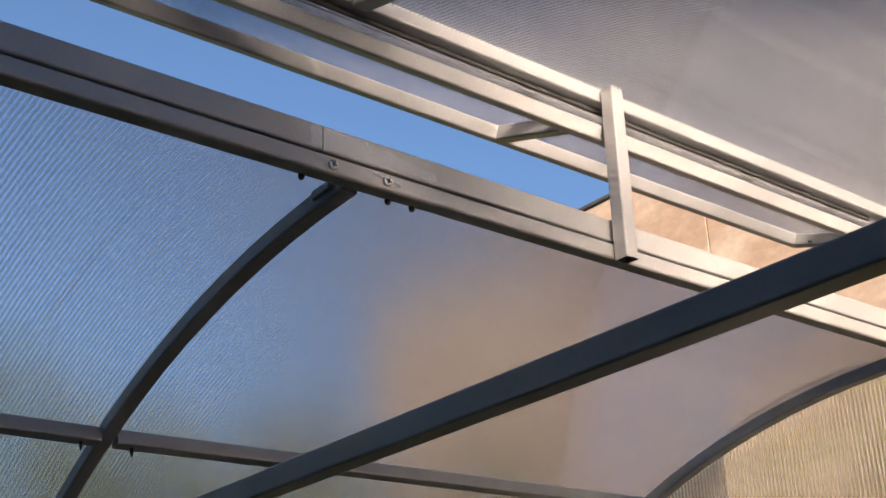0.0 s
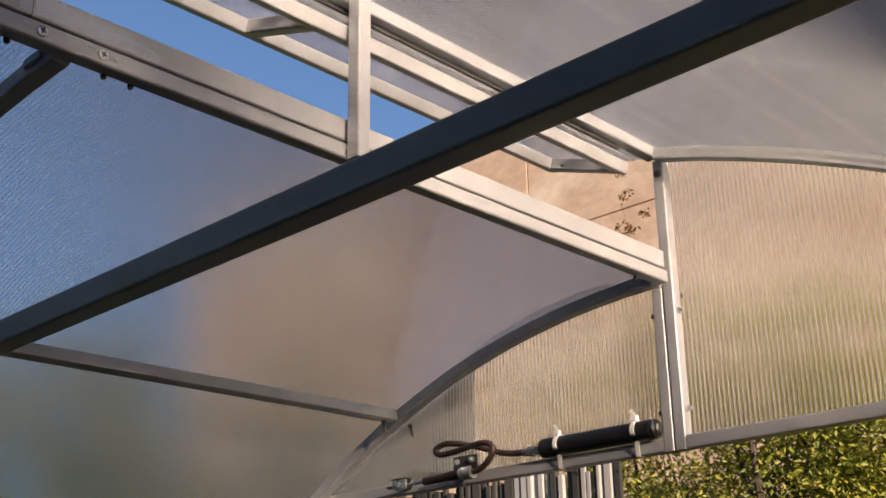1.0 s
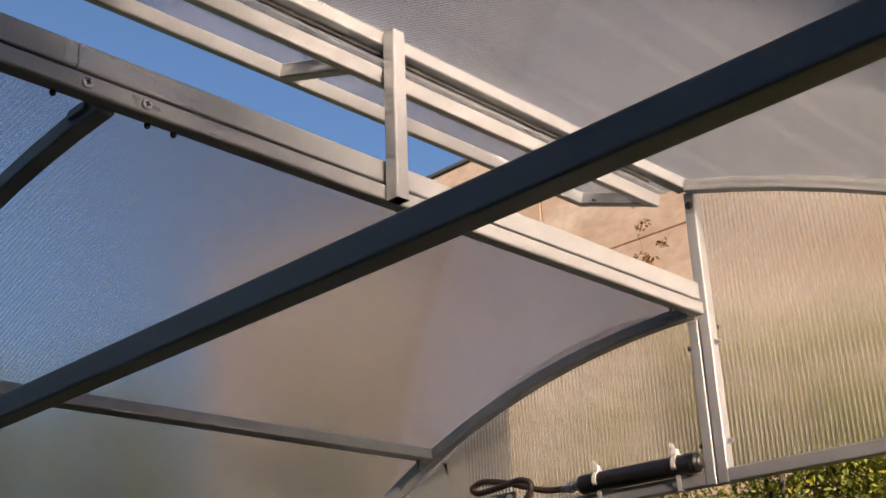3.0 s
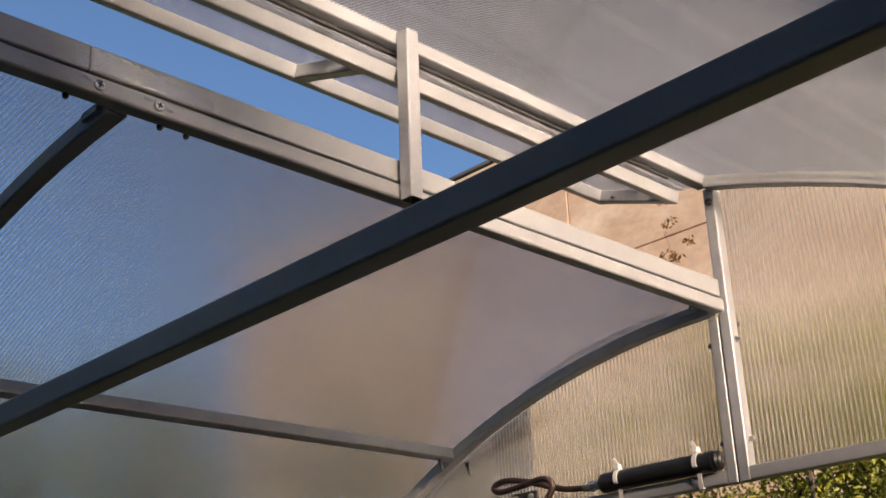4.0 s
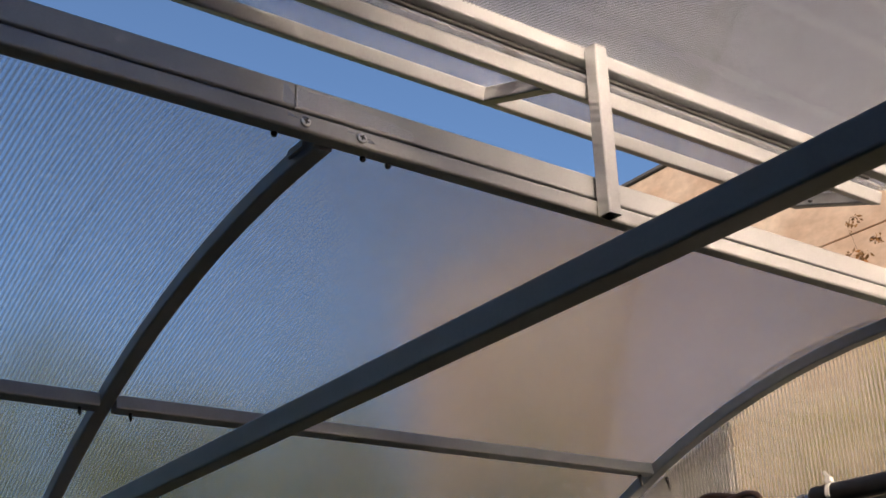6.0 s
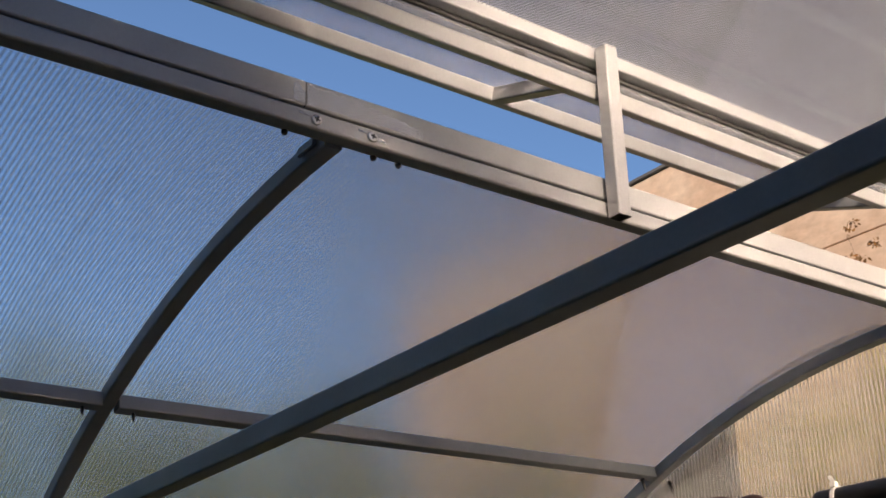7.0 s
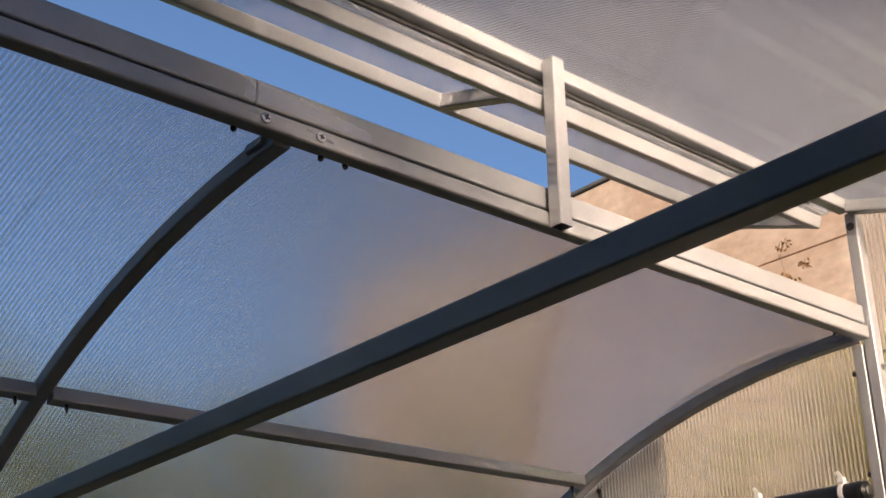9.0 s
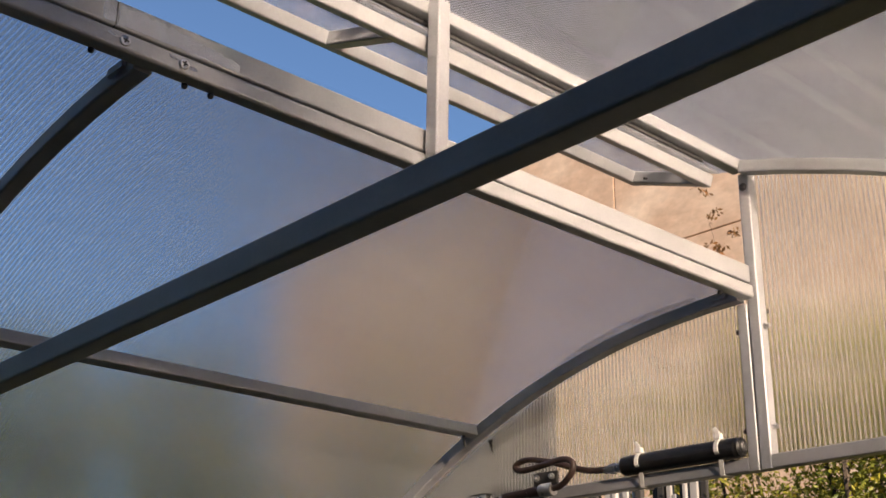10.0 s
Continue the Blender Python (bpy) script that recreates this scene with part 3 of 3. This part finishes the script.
def cable_tie(y):
    """A flat strap round the cylinder and the door head, with its locking head and cut tail."""
    ty = thing("cable_tie", "white nylon cable tie round the opener and the door head", "cable tie", "cable ties")
    path = []
    for a in range(-15, 196, 15):
        path.append((CX + 0.0168 * math.cos(radians(a)), CZ + 0.0168 * math.sin(radians(a))))
    path += [(0.9805, 1.760), (0.9885, 1.7372), (1.0112, 1.7368), (1.0114, 1.7590)]
    bm = bmesh.new()
    frames = []
    for i, (x, z) in enumerate(path):
        xa, za = path[i - 1]
        xb, zb = path[(i + 1) % len(path)]
        t = Vector((xb - xa, 0, zb - za)).normalized()
        frames.append(((x, y + (0.004 if z < 1.757 else 0.0) , z), (0, 1, 0), (-t.z, 0, t.x)))
    sweep(bm, frames, [(-0.0036, -0.0006), (0.0036, -0.0006), (0.0036, 0.0006), (-0.0036, 0.0006)], closed=True)
    part("strap", bm, NYLON, ty)
    part("lock", box(CX - 0.012, CX - 0.003, y - 0.0055, y + 0.0055, CZ + 0.0150, CZ + 0.0235, 0.001), NYLON, ty)
    part("tail", bar((CX - 0.007, y, CZ + 0.023), (CX - 0.009, y + 0.006, CZ + 0.033), 0.006, 0.0012, up=(1, 0, 0), r=0.0003), NYLON, ty)


cable_tie(1.2215)
cable_tie(1.0745)


# ---- outside ----
def panel_building():
    """A long panel-built hall across the far end: proud panels over a dark recessed joint bed."""
    bx, y0, y1, top = 6.15, -24.0, 10.0, 5.80
    b = thing("panel_building", "long sunlit hall of pinkish concrete wall panels with a flat roof", "building")
    part("joint_bed", box(bx + 0.03, bx + 9.0, y0, y1, 0.0, top - 0.02), JOINT, b)
    part("roof", box(bx - 0.025, bx + 9.1, y0 - 0.1, y1 + 0.03, top, top + 0.035, 0.006), SLATE, b)
    rows = [(0.0, 1.0), (1.0, 2.2), (2.2, 3.4), (3.4, 4.59), (4.59, top)]
    for r, (z0, z1) in enumerate(rows):
        ys = [y1]
        y = 5.45 if r % 2 == 0 else 8.3
        while y > y0 + 2:
            ys.append(y)
            y -= 6.0
        ys.append(y0)
        for ya, yb in zip(ys, ys[1:]):
            part("panel", box(bx + random.uniform(-0.006, 0.006), bx + 0.04, yb + 0.0035, ya - 0.0035, z0 + 0.005, z1 - 0.005, 0.004), PANEL, b)
    return b


panel_building()


def shade_house():
    """An unseen gabled house added beyond the right side; its roof slope shades the near bays from the low sun."""
    b = thing("shade_house", "unseen grey gabled house added to shade the greenhouse's near bays", "house")
    for name, outline, ya, yb, mat in (
            ("wall", [(-13.42, 0.0), (-3.02, 0.0), (-3.02, 4.16), (-8.22, 8.16), (-13.42, 4.16)], -19.0, -12.06, HOUSE),
            ("roof", [(-13.92, 3.87), (-8.22, 8.26), (-2.52, 3.87), (-2.52, 3.95), (-8.22, 8.34), (-13.92, 3.95)], -19.2, -12.0, SLATE)):
        bm = bmesh.new()
        ends = [[bm.verts.new((x, y, z)) for x, z in outline] for y in (ya, yb)]
        n = len(outline)
        for e in ends:
            bm.faces.new(e)
        for k in range(n):
            bm.faces.new((ends[0][k], ends[0][(k + 1) % n], ends[1][(k + 1) % n], ends[1][k]))
        part(name, bm, mat, b)

    # unseen flat-topped block, added to keep the low sun off the left half
    part("shade_block_wall", box(-6.2, -3.54, -13.4, -12.10, 0.0, 4.95), HOUSE, b)
    part("shade_block_roof", box(-6.3, -3.50, -13.5, -12.05, 4.955, 5.01, 0.01), SLATE, b)


shade_house()


def leaves(rng, centres, count, size, spread, droop=0.2):
    """Pointed leaves, folded along the middle, round given centres."""
    verts, faces = [], []
    for _ in range(count):
        c = centres[rng.randrange(len(centres))]
        p = Vector(c) + Vector((rng.gauss(0, spread), rng.gauss(0, spread), rng.gauss(0, spread * 0.8)))
        d = Vector((rng.uniform(-1, 1), rng.uniform(-1, 1), rng.uniform(-0.9, 0.5) - droop)).normalized()
        s = d.cross(Vector((rng.uniform(-1, 1), rng.uniform(-1, 1), rng.uniform(-0.4, 1)))).normalized()
        n = d.cross(s)
        L = size * rng.uniform(0.6, 1.35)
        b = len(verts)
        verts += [tuple(p), tuple(p + d * L * 0.45 + s * L * 0.22 + n * L * 0.06), tuple(p + d * L), tuple(p + d * L * 0.45 - s * L * 0.22 + n * L * 0.06)]
        faces += [(b, b + 1, b + 2), (b, b + 2, b + 3)]
    return verts, faces


def tree(x, y, height, width, seed, leaf_mat, count, size, label, stems=5, low=0.15, category="tree", name="tree", girth=0.035):
    rng = random.Random(seed)
    t = thing(name, label, category)
    bm = bmesh.new()
    tips = []
    for s in range(stems):
        a = 2 * math.pi * (s + rng.random() * 0.7) / stems
        reach = width * rng.uniform(0.25, 0.95)
        h = height * rng.uniform(0.7, 1.0)
        pts = []
        for k in range(7):
            q = k / 6
            pts.append((x + math.cos(a) * reach * q ** 1.3 + rng.gauss(0, 0.03), y + math.sin(a) * reach * q ** 1.3 + rng.gauss(0, 0.03), h * q))
        sub = spline(pts, 3)
        for i in range(len(sub) - 1):
            r0, r1 = (girth * height / 3 * (1 - j / len(sub)) + girth * 0.1 for j in (i, i + 1))
            d = (sub[i + 1] - sub[i]).normalized()
            u = d.orthogonal().normalized()
            v = d.cross(u)
            ring = [(math.cos(math.pi * 2 * g / 6), math.sin(math.pi * 2 * g / 6)) for g in range(6)]
            sweep(bm, [(sub[i], u * r0, v * r0), (sub[i + 1], u * r1, v * r1)], ring)
        for i in range(int(len(sub) * low), len(sub)):
            for _ in range(3):
                o = Vector((rng.gauss(0, width * 0.2), rng.gauss(0, width * 0.2), rng.gauss(0, height * 0.05)))
                tips.append(sub[i] + o)
    part("trunk", bm, BARK, t)
    part("crown", leaves(rng, tips, count, size, width * 0.11), leaf_mat, t)
    return t


bush = "dense bush with yellow-green leaves in front of the hall"
for x, y, h, w, seed, n in ((3.6, 2.05, 2.75, 0.55, 3, 98000), (3.9, 2.95, 2.6, 0.65, 4, 90000), (3.8, 1.0, 2.75, 0.42, 5, 48000)):
    tree(x, y, h, w, seed, LEAF_MAPLE, n, 0.026, bush, stems=12, low=0.2, category="bush", name="bush")
sapling = "slender young tree with sparse leaves on thin shoots"
tree(4.2, 3.64, 4.04, 0.14, 8, LEAF_DRY, 420, 0.03, sapling, stems=2, low=0.84, name="sapling", girth=0.004)
tree(4.2, 3.12, 3.74, 0.14, 9, LEAF_DRY, 380, 0.03, sapling, stems=2, low=0.84, name="sapling", girth=0.004)
# trees at negative x are added to darken what the steel reflects
for i, (x, y, h, w) in enumerate(((0.2, 6.6, 3.3, 1.6), (2.3, 7.0, 3.6, 1.7), (4.0, 7.4, 3.7, 1.5), (-2.9, 7.0, 6.4, 1.9), (-5.4, 7.4, 6.6, 2.0), (-5.2, 1.6, 4.6, 1.7), (-5.6, -0.6, 4.2, 1.6), (-5.4, 3.8, 4.4, 1.7))):
    tree(x, y, h, w, 20 + i, LEAF_DARK, 8000, 0.15, "leafy dark green tree beyond the greenhouse, some added to darken its steel", stems=7)


def slat_fence():
    """Narrow weathered boards of uneven tone, height and gap, on two rails."""
    f = thing("board_fence", "weathered fence of narrow dark and pale boards with gaps", "fence")
    rng = random.Random(11)
    part("fence_rail", bar((3.16, 2.5, 1.6), (3.16, 4.6, 1.6), 0.04, 0.06), BOARD_DARK, f)
    part("fence_rail", bar((3.16, 2.5, 0.5), (3.16, 4.6, 0.5), 0.04, 0.06), BOARD_DARK, f)
    y = 2.62
    while y < 4.5:
        w = rng.uniform(0.012, 0.045)
        pale = y < 3.2 and rng.random() < 0.45
        part("board", box(3.10 + rng.uniform(0, 0.02), 3.135, y, y + w, 0.02, 2.2 + rng.uniform(-0.05, 0.06), 0.002), BOARD if pale else BOARD_DARK, f)
        y += w + rng.uniform(0.002, 0.016)


slat_fence()
